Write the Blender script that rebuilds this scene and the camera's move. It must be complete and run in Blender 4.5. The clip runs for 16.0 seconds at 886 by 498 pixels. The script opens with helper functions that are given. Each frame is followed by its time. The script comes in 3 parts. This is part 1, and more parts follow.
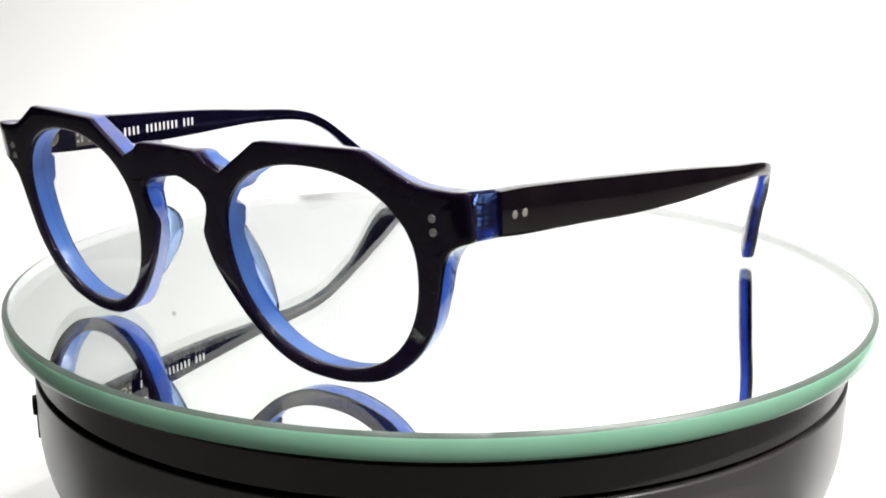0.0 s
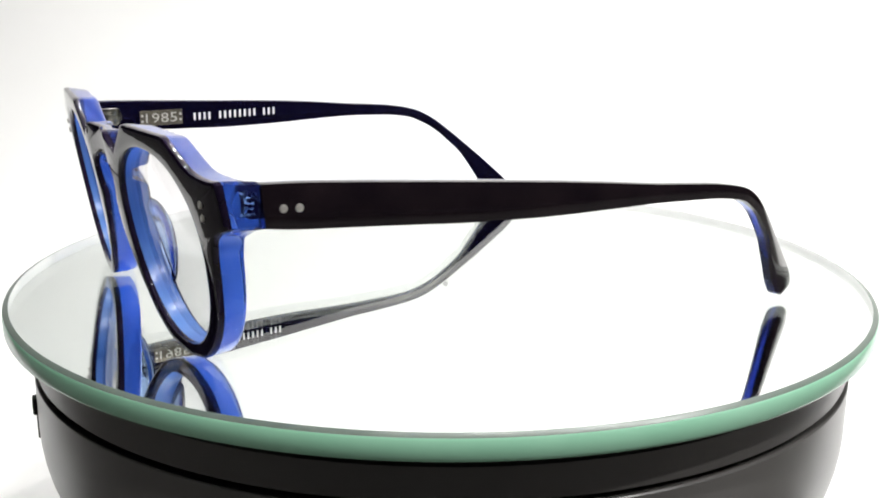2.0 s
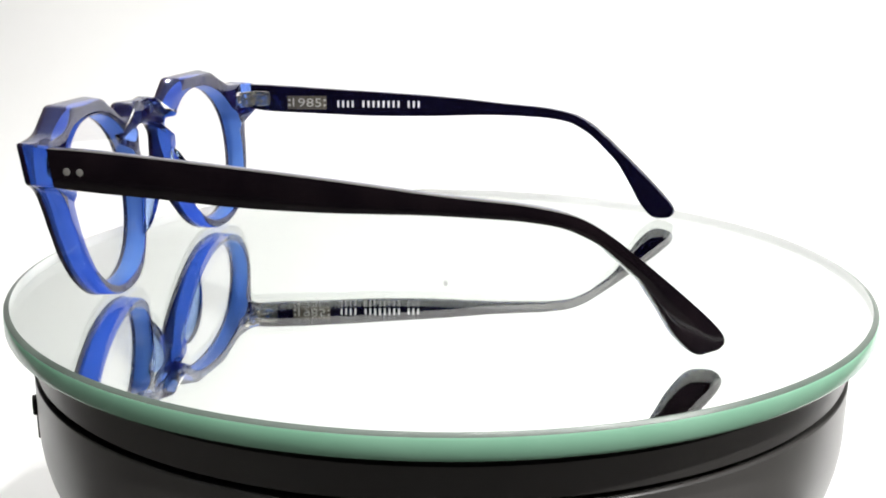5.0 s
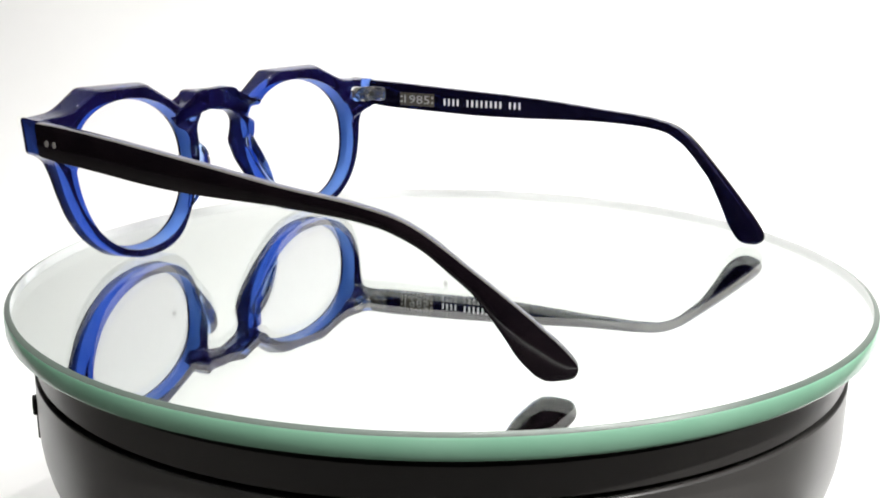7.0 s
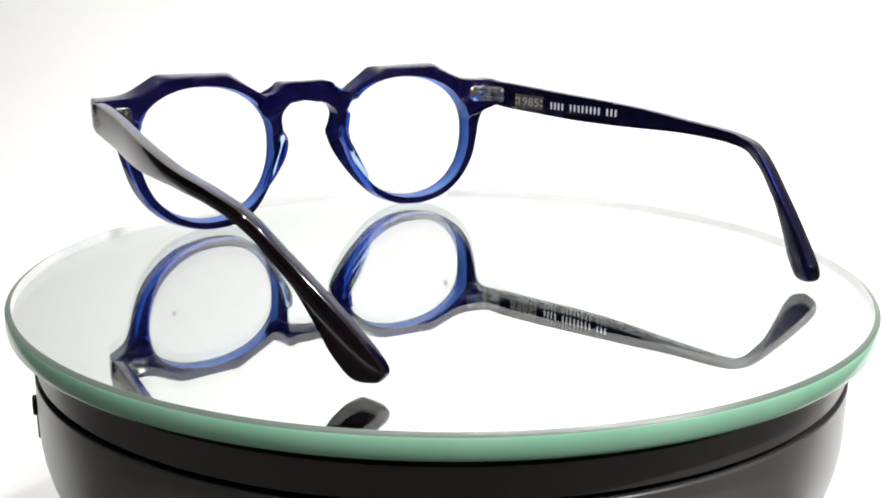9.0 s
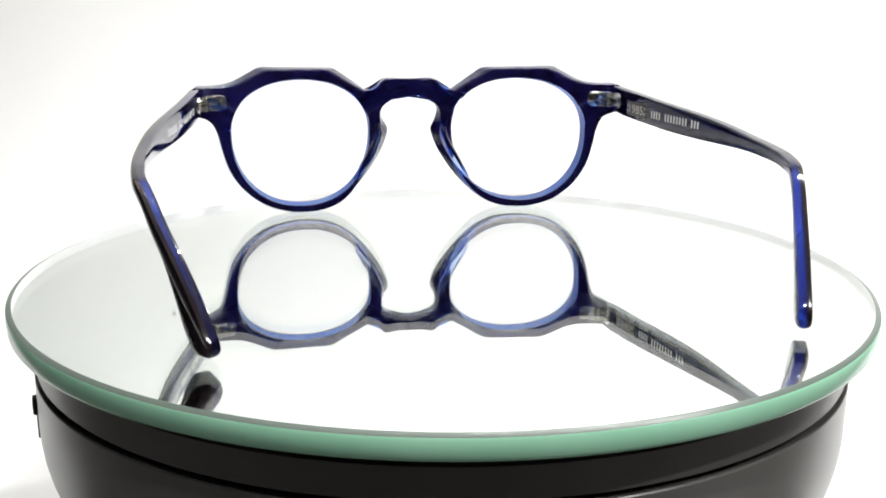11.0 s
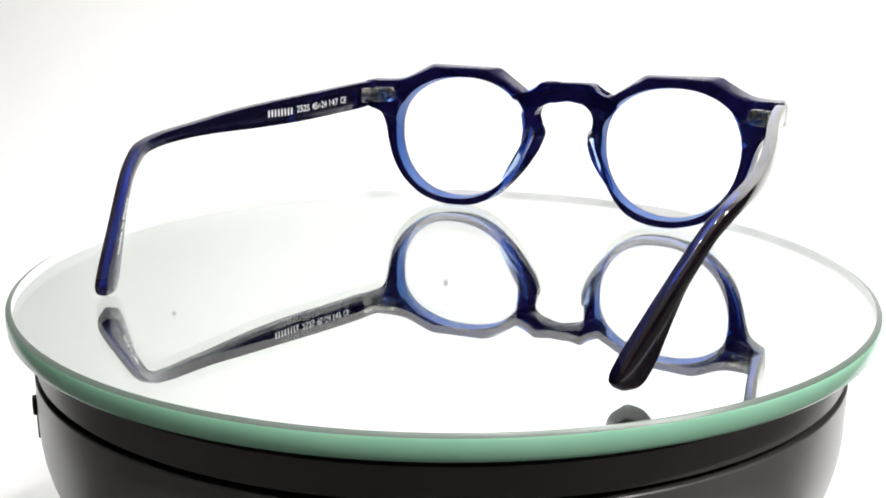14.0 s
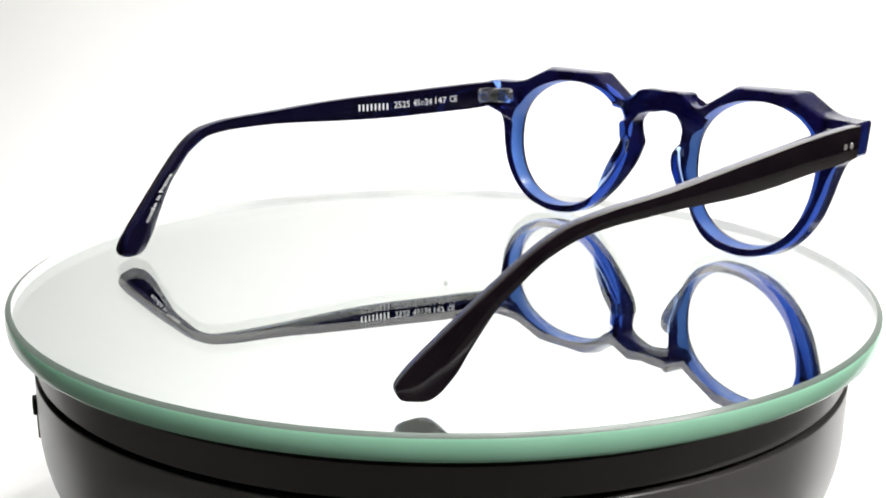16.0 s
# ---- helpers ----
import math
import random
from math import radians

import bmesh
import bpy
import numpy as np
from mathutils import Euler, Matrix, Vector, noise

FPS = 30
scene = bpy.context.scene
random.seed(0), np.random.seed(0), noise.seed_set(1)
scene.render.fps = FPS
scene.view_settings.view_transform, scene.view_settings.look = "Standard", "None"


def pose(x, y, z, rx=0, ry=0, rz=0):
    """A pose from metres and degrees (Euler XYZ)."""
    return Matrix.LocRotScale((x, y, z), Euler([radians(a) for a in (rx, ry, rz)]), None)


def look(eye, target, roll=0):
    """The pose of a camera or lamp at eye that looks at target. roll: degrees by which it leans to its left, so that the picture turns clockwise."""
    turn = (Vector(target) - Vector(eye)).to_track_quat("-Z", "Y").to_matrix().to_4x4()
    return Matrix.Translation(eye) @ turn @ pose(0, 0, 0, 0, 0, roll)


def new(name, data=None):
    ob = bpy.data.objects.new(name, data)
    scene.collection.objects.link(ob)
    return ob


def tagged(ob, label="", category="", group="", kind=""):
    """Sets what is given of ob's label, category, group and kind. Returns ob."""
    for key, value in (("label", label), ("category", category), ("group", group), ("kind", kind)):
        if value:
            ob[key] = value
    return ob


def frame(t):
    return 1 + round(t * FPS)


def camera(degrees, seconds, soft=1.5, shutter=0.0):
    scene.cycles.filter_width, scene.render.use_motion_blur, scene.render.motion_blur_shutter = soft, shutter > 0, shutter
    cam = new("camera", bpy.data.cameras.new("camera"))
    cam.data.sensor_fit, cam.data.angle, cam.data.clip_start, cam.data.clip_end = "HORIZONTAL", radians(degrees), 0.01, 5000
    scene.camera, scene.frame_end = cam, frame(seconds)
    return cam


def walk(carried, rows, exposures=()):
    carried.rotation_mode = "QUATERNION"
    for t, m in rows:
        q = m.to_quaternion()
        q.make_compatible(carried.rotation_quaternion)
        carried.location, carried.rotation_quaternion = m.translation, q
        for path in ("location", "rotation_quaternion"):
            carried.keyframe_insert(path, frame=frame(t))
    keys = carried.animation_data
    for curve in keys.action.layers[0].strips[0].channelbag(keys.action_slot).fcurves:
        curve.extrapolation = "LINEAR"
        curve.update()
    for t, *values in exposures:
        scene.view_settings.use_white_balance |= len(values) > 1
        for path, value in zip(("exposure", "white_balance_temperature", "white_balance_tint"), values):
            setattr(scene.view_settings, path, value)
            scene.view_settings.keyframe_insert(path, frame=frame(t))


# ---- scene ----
# ---- the camera: it stands still in front of the turntable ----
DEG = 44.904
EYE = Vector((0.0, -0.266, 0.07244))
PITCH, YAW, ROLL = radians(14.228), radians(0.0137), 0.479
AIM = EYE + Vector((math.sin(YAW), math.cos(YAW) * math.cos(PITCH), -math.sin(PITCH)))
cam = camera(DEG, 16.0, soft=1.9)
walk(cam, [(0.0, look(EYE, AIM, ROLL)), (16.0, look(EYE, AIM, ROLL))])
scene.view_settings.exposure = 0.0

# ---- light: a dim room round a photo tent with two rows of lamps under its roof ----
world = bpy.data.worlds.new("dim_room")
world.use_nodes = True
world.node_tree.nodes["Background"].inputs[0].default_value = (0.8, 0.85, 1.0, 1)
world.node_tree.nodes["Background"].inputs[1].default_value = 0.02
scene.world = world

LAMP_WATTS = 1.08
LAMP_X = (-0.19, -0.06, 0.07, 0.20, 0.33)
LAMP_SHARE = (0.20, 0.42, 0.93, 1.18, 1.30)
for row_y, row_z, row_share in ((-0.24, 0.45, 0.85), (0.16, 0.55, 1.15)):
    for lamp_x, share in zip(LAMP_X, LAMP_SHARE):
        lamp = bpy.data.lights.new("led_panel", "AREA")
        lamp.shape, lamp.size, lamp.size_y = "RECTANGLE", 0.011, 0.010
        lamp.energy, lamp.color = LAMP_WATTS * share * row_share, (1.0, 0.985, 0.965)
        ob = new("led_panel", lamp)
        ob.matrix_world = look((lamp_x, row_y, row_z), (lamp_x, 0.5 * row_y + 0.14, 0.0))


# ---- materials ----
def shader(name, color, rough=0.5, metal=0.0, transmission=0.0, ior=1.5, coat=0.0, specular=0.5):
    m = bpy.data.materials.new(name)
    m.use_nodes = True
    b = m.node_tree.nodes["Principled BSDF"]
    b.inputs["Base Color"].default_value = (*color, 1)
    b.inputs["Roughness"].default_value = rough
    b.inputs["Metallic"].default_value = metal
    b.inputs["Transmission Weight"].default_value = transmission
    b.inputs["IOR"].default_value = ior
    b.inputs["Coat Weight"].default_value = coat
    b.inputs["Specular IOR Level"].default_value = specular
    return m


def add(m, kind, **values):
    n = m.node_tree.nodes.new(kind)
    for key, value in values.items():
        n.inputs[key.replace("_", " ")].default_value = value
    return n


def mottled(m, scale, low, high, detail=3.0, slot="Base Color"):
    """A colour or roughness that varies with a noise of that scale."""
    links = m.node_tree.links
    where = m.node_tree.nodes.new("ShaderNodeTexCoord")
    n = add(m, "ShaderNodeTexNoise", Scale=scale, Detail=detail)
    ramp = m.node_tree.nodes.new("ShaderNodeValToRGB")
    ramp.color_ramp.elements[0].position, ramp.color_ramp.elements[1].position = 0.35, 0.68
    ramp.color_ramp.elements[0].color, ramp.color_ramp.elements[1].color = (*low, 1), (*high, 1)
    links.new(where.outputs["Object"], n.inputs["Vector"])
    links.new(n.outputs["Fac"], ramp.inputs["Fac"])
    links.new(ramp.outputs["Color"], m.node_tree.nodes["Principled BSDF"].inputs[slot])
    return n


def relief(m, scale, strength, distance, detail=2.0):
    links = m.node_tree.links
    where = m.node_tree.nodes.new("ShaderNodeTexCoord")
    n = add(m, "ShaderNodeTexNoise", Scale=scale, Detail=detail)
    bump = add(m, "ShaderNodeBump", Strength=strength, Distance=distance)
    links.new(where.outputs["Object"], n.inputs["Vector"])
    links.new(n.outputs["Fac"], bump.inputs["Height"])
    links.new(bump.outputs["Normal"], m.node_tree.nodes["Principled BSDF"].inputs["Normal"])


BLACK = shader("black_acetate", (0.008, 0.005, 0.014), 0.07, ior=1.49)
mottled(BLACK, 160, (0.010, 0.007, 0.018), (0.017, 0.011, 0.030))
mottled(BLACK, 70, (0.02, 0.02, 0.02), (0.05, 0.05, 0.05), slot="Roughness")
relief(BLACK, 220, 0.05, 0.0004)
# black acetate; the brownish tint of its reflections is put into the colour
SIDE = shader("reflection_tinted_acetate", (0.016, 0.010, 0.010), 0.09, ior=1.49)
mottled(SIDE, 130, (0.008, 0.0055, 0.008), (0.014, 0.0095, 0.012))
mottled(SIDE, 60, (0.06, 0.06, 0.06), (0.13, 0.13, 0.13), slot="Roughness")
relief(SIDE, 90, 0.06, 0.0006)
BLUE = shader("blue_acetate", (0.13, 0.28, 0.82), 0.03, transmission=1.0, ior=1.47)
mottled(BLUE, 90, (0.14, 0.28, 0.88), (0.21, 0.39, 0.96))
relief(BLUE, 180, 0.06, 0.0004)


def cloudy(m, color, share, kind="ShaderNodeBsdfTranslucent"):
    """Mixes a share of soft scattering into a clear material, as in slightly milky acetate."""
    cloud = add(m, kind, Color=(*color, 1))
    blend = add(m, "ShaderNodeMixShader", Fac=share)
    tree = m.node_tree
    tree.links.new(tree.nodes["Principled BSDF"].outputs[0], blend.inputs[1])
    tree.links.new(cloud.outputs[0], blend.inputs[2])
    tree.links.new(blend.outputs[0], tree.nodes["Material Output"].inputs[0])


cloudy(BLUE, (0.13, 0.08, 0.70), 0.02, "ShaderNodeBsdfDiffuse")
GROUND = shader("matt_cut_blue_acetate", (0.16, 0.38, 0.88), 0.25, transmission=0.35, ior=1.47)
mottled(GROUND, 55, (0.07, 0.18, 0.54), (0.15, 0.33, 0.76))
cloudy(GROUND, (0.10, 0.21, 0.70), 0.42)
DEEP = shader("deep_blue_acetate", (0.03, 0.07, 0.80), 0.03, transmission=1.0, ior=1.49)
mottled(DEEP, 90, (0.008, 0.02, 0.22), (0.022, 0.055, 0.38))
relief(DEEP, 28, 0.06, 0.0008)
cloudy(DEEP, (0.16, 0.12, 0.50), 0.018, "ShaderNodeBsdfDiffuse")
PAD = shader("pale_blue_acetate", (0.42, 0.58, 0.95), 0.04, transmission=1.0, ior=1.49)


def clear_sheet(name, tint, edge_gloss):
    """Thin clear glass: straight-through light under a gloss that grows towards the rim."""
    m = bpy.data.materials.new(name)
    m.use_nodes = True
    tree = m.node_tree
    clear, gloss = add(m, "ShaderNodeBsdfTransparent", Color=(*tint, 1)), add(m, "ShaderNodeBsdfGlossy", Roughness=0.0)
    rim, blend = add(m, "ShaderNodeLayerWeight", Blend=0.5), add(m, "ShaderNodeMixShader")
    steep, gain = tree.nodes.new("ShaderNodeMath"), tree.nodes.new("ShaderNodeMath")
    steep.operation, gain.operation = "POWER", "MULTIPLY_ADD"
    steep.inputs[1].default_value, gain.inputs[1].default_value, gain.inputs[2].default_value = 5.0, edge_gloss, 0.03
    tree.links.new(rim.outputs["Facing"], steep.inputs[0])
    tree.links.new(steep.outputs[0], gain.inputs[0])
    tree.links.new(gain.outputs[0], blend.inputs[0])
    tree.links.new(clear.outputs[0], blend.inputs[1])
    tree.links.new(gloss.outputs[0], blend.inputs[2])
    tree.links.new(blend.outputs[0], tree.nodes["Material Output"].inputs[0])
    return m


LENS = clear_sheet("demo_lens", (0.985, 0.982, 0.992), 0.6)
STEEL = shader("polished_steel", (0.86, 0.84, 0.77), 0.2, metal=1.0)
mottled(STEEL, 900, (0.10, 0.10, 0.10), (0.22, 0.22, 0.22), slot="Roughness")
RIVET = shader("brushed_rivet", (0.62, 0.60, 0.56), 0.45, metal=0.7)
PLAQUE = shader("etched_steel", (0.16, 0.16, 0.16), 0.45, metal=0.8)
mottled(PLAQUE, 1500, (0.10, 0.09, 0.075), (0.17, 0.15, 0.12))
PRINT = shader("white_print", (0.74, 0.74, 0.76), 0.5)
GLASS = clear_sheet("clear_float_glass", (0.972, 0.988, 0.978), 0.85)
SILVER = shader("silvering", (0.93, 0.95, 0.94), 0.0, metal=1.0)
EDGE = shader("polished_green_glass_edge", (0.22, 0.56, 0.37), 0.2)
mottled(EDGE, 60, (0.42, 0.86, 0.60), (0.48, 0.92, 0.66))
# lining added inside the rim; its pale colour stands for white light there
RIM_LINING = shader("pale_rim_lining", (0.80, 0.83, 0.81), 0.5)
mottled(RIM_LINING, 60, (0.80, 0.80, 0.80), (0.86, 0.86, 0.86))
ARRIS = shader("polished_grey_arris", (0.10, 0.13, 0.11), 0.3, specular=0.35)
PLASTIC = shader("black_satin_plastic", (0.13, 0.126, 0.122), 0.3, ior=1.5)
mottled(PLASTIC, 25, (0.135, 0.131, 0.127), (0.17, 0.165, 0.16))
relief(PLASTIC, 1400, 0.08, 0.0002)
GROOVE = shader("matt_black_gap", (0.006, 0.006, 0.006), 0.7)
PAPER = shader("white_sweep_paper", (0.88, 0.88, 0.87), 0.8)
mottled(PAPER, 14, (0.865, 0.868, 0.86), (0.89, 0.89, 0.885))
FABRIC = shader("white_tent_fabric", (0.86, 0.86, 0.86), 0.85)
mottled(FABRIC, 30, (0.84, 0.84, 0.84), (0.88, 0.88, 0.88))
SPECK = shader("grey_speck", (0.36, 0.36, 0.36), 0.8)
ROOM = shader("dark_room_paint", (0.03, 0.03, 0.032), 0.8)
mottled(ROOM, 4, (0.025, 0.025, 0.027), (0.036, 0.036, 0.038))

TABLE = shader("grey_table_laminate", (0.11, 0.105, 0.10), 0.6)
mottled(TABLE, 20, (0.10, 0.095, 0.09), (0.13, 0.125, 0.12))

MM = 0.001


# ---- mesh helpers ----
def part(name, bm, material, parent, label="", smooth=35, orient=True):
    """Links a bmesh (in millimetres) as one mesh object under a thing."""
    if orient:
        bmesh.ops.recalc_face_normals(bm, faces=bm.faces)
    for v in bm.verts:
        v.co *= MM
    me = bpy.data.meshes.new(name)
    for f in bm.faces:
        f.smooth = True
    bm.to_mesh(me)
    bm.free()
    me.set_sharp_from_angle(angle=radians(smooth))
    for m in (material if isinstance(material, (list, tuple)) else [material]):
        me.materials.append(m)
    ob = new(name, me)
    ob.parent = parent
    return tagged(ob, label) if label else ob


def thing(name, label, category, kind="", group=""):
    return tagged(new(name), label, category, group, kind)


def loft(rings, closed=False, caps=True):
    """Skin through rings of points of equal length; each ring is a loop."""
    bm = bmesh.new()
    vs = [[bm.verts.new(p) for p in ring] for ring in rings]
    n, count = len(rings[0]), len(rings)
    for i in range(count if closed else count - 1):
        a, b = vs[i], vs[(i + 1) % count]
        for j in range(n):
            k = (j + 1) % n
            bm.faces.new((a[j], a[k], b[k], b[j]))
    if caps and not closed:
        bm.faces.new(vs[0])
        bm.faces.new(vs[-1][::-1])
    return bm


def lathe(profile, steps=192):
    """Turns a closed profile of (radius, z, material) round the z axis; a radius of 0 is a pole."""
    bm = bmesh.new()
    rows = []
    for r, z, _ in profile:
        if r < 1e-9:
            rows.append([bm.verts.new((0, 0, z))])
        else:
            rows.append([bm.verts.new((r * math.cos(t), r * math.sin(t), z)) for t in (2 * math.pi * i / steps for i in range(steps))])
    for i in range(len(rows) - 1):
        a, b = rows[i], rows[i + 1]
        for j in range(steps):
            k = (j + 1) % steps
            if len(a) == 1 and len(b) == 1:
                continue
            if len(a) == 1:
                f = bm.faces.new((a[0], b[j], b[k]))
            elif len(b) == 1:
                f = bm.faces.new((a[j], b[0], a[k]))
            else:
                f = bm.faces.new((a[j], b[j], b[k], a[k]))
            f.material_index = profile[i][2]
    return bm


def rounded_box(size, at, r=0.3, turn=None):
    bm = bmesh.new()
    bmesh.ops.create_cube(bm, size=1.0)
    for v in bm.verts:
        v.co = Vector((v.co.x * size[0], v.co.y * size[1], v.co.z * size[2]))
    bmesh.ops.bevel(bm, geom=bm.edges[:], offset=r, segments=2, affect="EDGES", profile=0.5)
    m = Matrix.Translation(at) @ (turn or Matrix())
    bmesh.ops.transform(bm, matrix=m, verts=bm.verts)
    return bm


def rod(r, length, at, axis="z", steps=20, bevel=0.15):
    bm = bmesh.new()
    bmesh.ops.create_cone(bm, cap_ends=True, segments=steps, radius1=r, radius2=r, depth=length)
    edges = [e for e in bm.edges if abs(e.verts[0].co.z - e.verts[1].co.z) < 1e-6]
    bmesh.ops.bevel(bm, geom=edges, offset=bevel, segments=2, affect="EDGES", profile=0.5)
    turn = {"z": Matrix(), "y": Matrix.Rotation(math.pi / 2, 4, "X"), "x": Matrix.Rotation(math.pi / 2, 4, "Y")}[axis]
    bmesh.ops.transform(bm, matrix=Matrix.Translation(at) @ turn, verts=bm.verts)
    return bm


def round_plate(width, height, thick, r, at, turn=None):
    """A plate in the y-z plane with rounded corners and a softened rim, facing +x."""
    rings = []
    for x, inset in ((-0.5, 0.0), (0.25, 0.0), (0.42, 0.08), (0.5, 0.22)):
        ring = []
        for cy, cz, a0 in ((1, 1, 0), (-1, 1, 90), (-1, -1, 180), (1, -1, 270)):
            for i in range(7):
                a = radians(a0 + 15 * i)
                ring.append((x * thick, cy * (width / 2 - r) + (r - inset) * math.cos(a), cz * (height / 2 - r) + (r - inset) * math.sin(a)))
        rings.append(ring)
    bm = loft(rings)
    bmesh.ops.transform(bm, matrix=Matrix.Translation(at) @ (turn or Matrix()), verts=bm.verts)
    return bm


def smoothstep(a, b, x):
    t = min(1.0, max(0.0, (x - a) / (b - a)))
    return t * t * (3 - 2 * t)


def lerp_table(table, x):
    """Smooth reading of a table of (x, value...) rows."""
    xs = [row[0] for row in table]
    i = max(0, min(len(xs) - 2, sum(1 for v in xs if v <= x) - 1))
    t = min(1.0, max(0.0, (x - xs[i]) / (xs[i + 1] - xs[i])))
    out = []
    for c in range(1, len(table[0])):
        p1, p2 = table[i][c], table[i + 1][c]
        h = xs[i + 1] - xs[i]
        m1 = (p2 - table[i - 1][c]) / (xs[i + 1] - xs[i - 1]) * h if i > 0 else p2 - p1
        m2 = (table[i + 2][c] - p1) / (xs[i + 2] - xs[i]) * h if i < len(xs) - 2 else p2 - p1
        out.append((2 * t**3 - 3 * t**2 + 1) * p1 + (t**3 - 2 * t**2 + t) * m1 + (-2 * t**3 + 3 * t**2) * p2 + (t**3 - t**2) * m2)
    return out


# ---- the photo tent and the room behind the camera ----
TABLE_Z = -0.086


def sheet(name, outline, half, material, thickness, label, category):
    """A sheet bent along a line of (y, z) points, half(y) to either side, in metres."""
    bm = bmesh.new()
    rows = []
    for k, (y, z) in enumerate(outline):
        a = Vector(outline[max(0, k - 1)])
        b = Vector(outline[min(len(outline) - 1, k + 1)])
        t = (b - a).normalized()
        ny, nz = t.y, -t.x
        rows.append([bm.verts.new((x, y + s * ny * thickness, z + s * nz * thickness)) for s in (0, 1) for x in (-half(y), half(y))])
    for a, b in zip(rows, rows[1:]):
        bm.faces.new((a[0], a[1], b[1], b[0]))
        bm.faces.new((a[2], b[2], b[3], a[3]))
        bm.faces.new((a[0], b[0], b[2], a[2]))
        bm.faces.new((a[1], a[3], b[3], b[1]))
    for r in (rows[0], rows[-1]):
        bm.faces.new((r[0], r[1], r[3], r[2]))
    for v in bm.verts:
        v.co /= MM
    ob = part(name, bm, material, None)
    return tagged(ob, label, category, kind="structure")


bend = [(0.42 - 0.14 * (1 - math.sin(a)), TABLE_Z + 0.14 * (1 - math.cos(a))) for a in (math.pi / 2 * i / 14 for i in range(15))]
sheet("backdrop", [(-0.02 + 0.03 * i, TABLE_Z) for i in range(10)] + bend + [(0.42, 0.72)], lambda y: 0.18 + 0.35 * min(1.0, max(0.0, (y + 0.02) / 0.40)), PAPER, 0.0003, "seamless white paper sweep that widens towards its back", "backdrop")
tagged(part("ceiling_tent", rounded_box((1240, 780, 3), (0, 60, 600), 0.5), FABRIC, None), "white fabric roof over the paper sweep", "ceiling", kind="structure")
for x, z, r in ((-0.1797, 0.1448, 1.5), (0.0021, 0.1225, 1.7)):
    bm = rod(r, 0.6, (x * 1000, 419.6, z * 1000), "y", 10, 0.1)
    tagged(part("speck", bm, SPECK, None), "small grey speck stuck on the white paper sweep", "speck")
tagged(part("wall_room", rounded_box((4200, 40, 2600), (0, -1500, 700), 2), ROOM, None), "dark painted wall of the dim room", "wall", kind="structure")
tagged(part("floor_room", rounded_box((4200, 3000, 40), (0, 0, -780), 2), ROOM, None), "dark floor of the dim room", "floor", kind="structure")
tagged(part("ceiling_room", rounded_box((4200, 3000, 40), (0, 0, 1980), 2), ROOM, None), "dark ceiling of the dim room", "ceiling", kind="structure")
for name, x in (("wall_left", -2100), ("wall_right", 2100)):
    tagged(part(name, rounded_box((40, 3000, 2800), (x, 0, 600), 2), ROOM, None), "dark painted side wall of the dim room", "wall", kind="structure")
tagged(part("wall_back", rounded_box((4200, 40, 2600), (0, 1500, 700), 2), ROOM, None), "dark painted wall behind the paper sweep", "wall", kind="structure")
tagged(part("table", rounded_box((1300, 720, 30), (0, 100, TABLE_Z * 1000 - 15.4), 3), TABLE, None), "dark table top under the paper sweep", "table", kind="structure")

# ---- turntable: a still base, and a glass disc that turns ----
base = thing("turntable_base", "round black satin plastic turntable base on white paper", "turntable")
RB, SEAM = 99.2, -15.2
profile = [(0, -6.6, 0), (95.6, -6.6, 0), (95.6, -7.0, 0), (97.6, -7.0, 0), (98.5, -7.3, 0), (RB, -8.0, 0), (RB, SEAM + 0.8, 0), (RB - 0.25, SEAM + 0.55, 0), (90, SEAM + 0.55, 0), (0, SEAM + 0.55, 0)]
part("collar", lathe(profile), PLASTIC, base)
part("gap", lathe([(0, SEAM + 1.2, 0), (97.2, SEAM + 1.2, 0), (97.2, SEAM - 1.2, 0), (0, SEAM - 1.2, 0)]), GROOVE, base, "dark recessed groove between collar and body")
RL = 99.7
body = [(0, SEAM - 0.55, 0), (RL - 0.25, SEAM - 0.55, 0), (RL, SEAM - 0.8, 0), (RL, -28, 0)]
body += [(RL - 18 * (1 - math.cos(a)), -28 - 26.5 * math.sin(a), 0) for a in (math.pi / 2 * i / 12 for i in range(1, 13))]
body += [(0, -54.5, 0)]
part("body", lathe(body), PLASTIC, base)
part("spindle_plate", lathe([(0, -5.05, 0), (94, -5.05, 0), (94, -6.7, 0), (0, -6.7, 0)]), GROOVE, base, "matt black plate under the glass")
# unseen foot, added to raise the body and move its shadow on the paper
part("foot", lathe([(0, -54.4, 0), (78, -54.4, 0), (78, -84.6, 0), (76.8, -86, 0), (0, -86, 0)]), GROOVE, base, "recessed black foot ring, unseen, added to raise the base")
KNOB_A = radians(201)
turn = Matrix.Rotation(KNOB_A, 4, "Z")
part("switch", rounded_box((1.6, 4.5, 3.7), (99.9 * math.cos(KNOB_A), 99.9 * math.sin(KNOB_A), -23.7), 0.5, turn), GROOVE, base, "small black rocker switch")
part("switch_plate", rounded_box((0.9, 6, 5.4), (99.5 * math.cos(KNOB_A), 99.5 * math.sin(KNOB_A), -28.1), 0.2, turn), GROOVE, base)

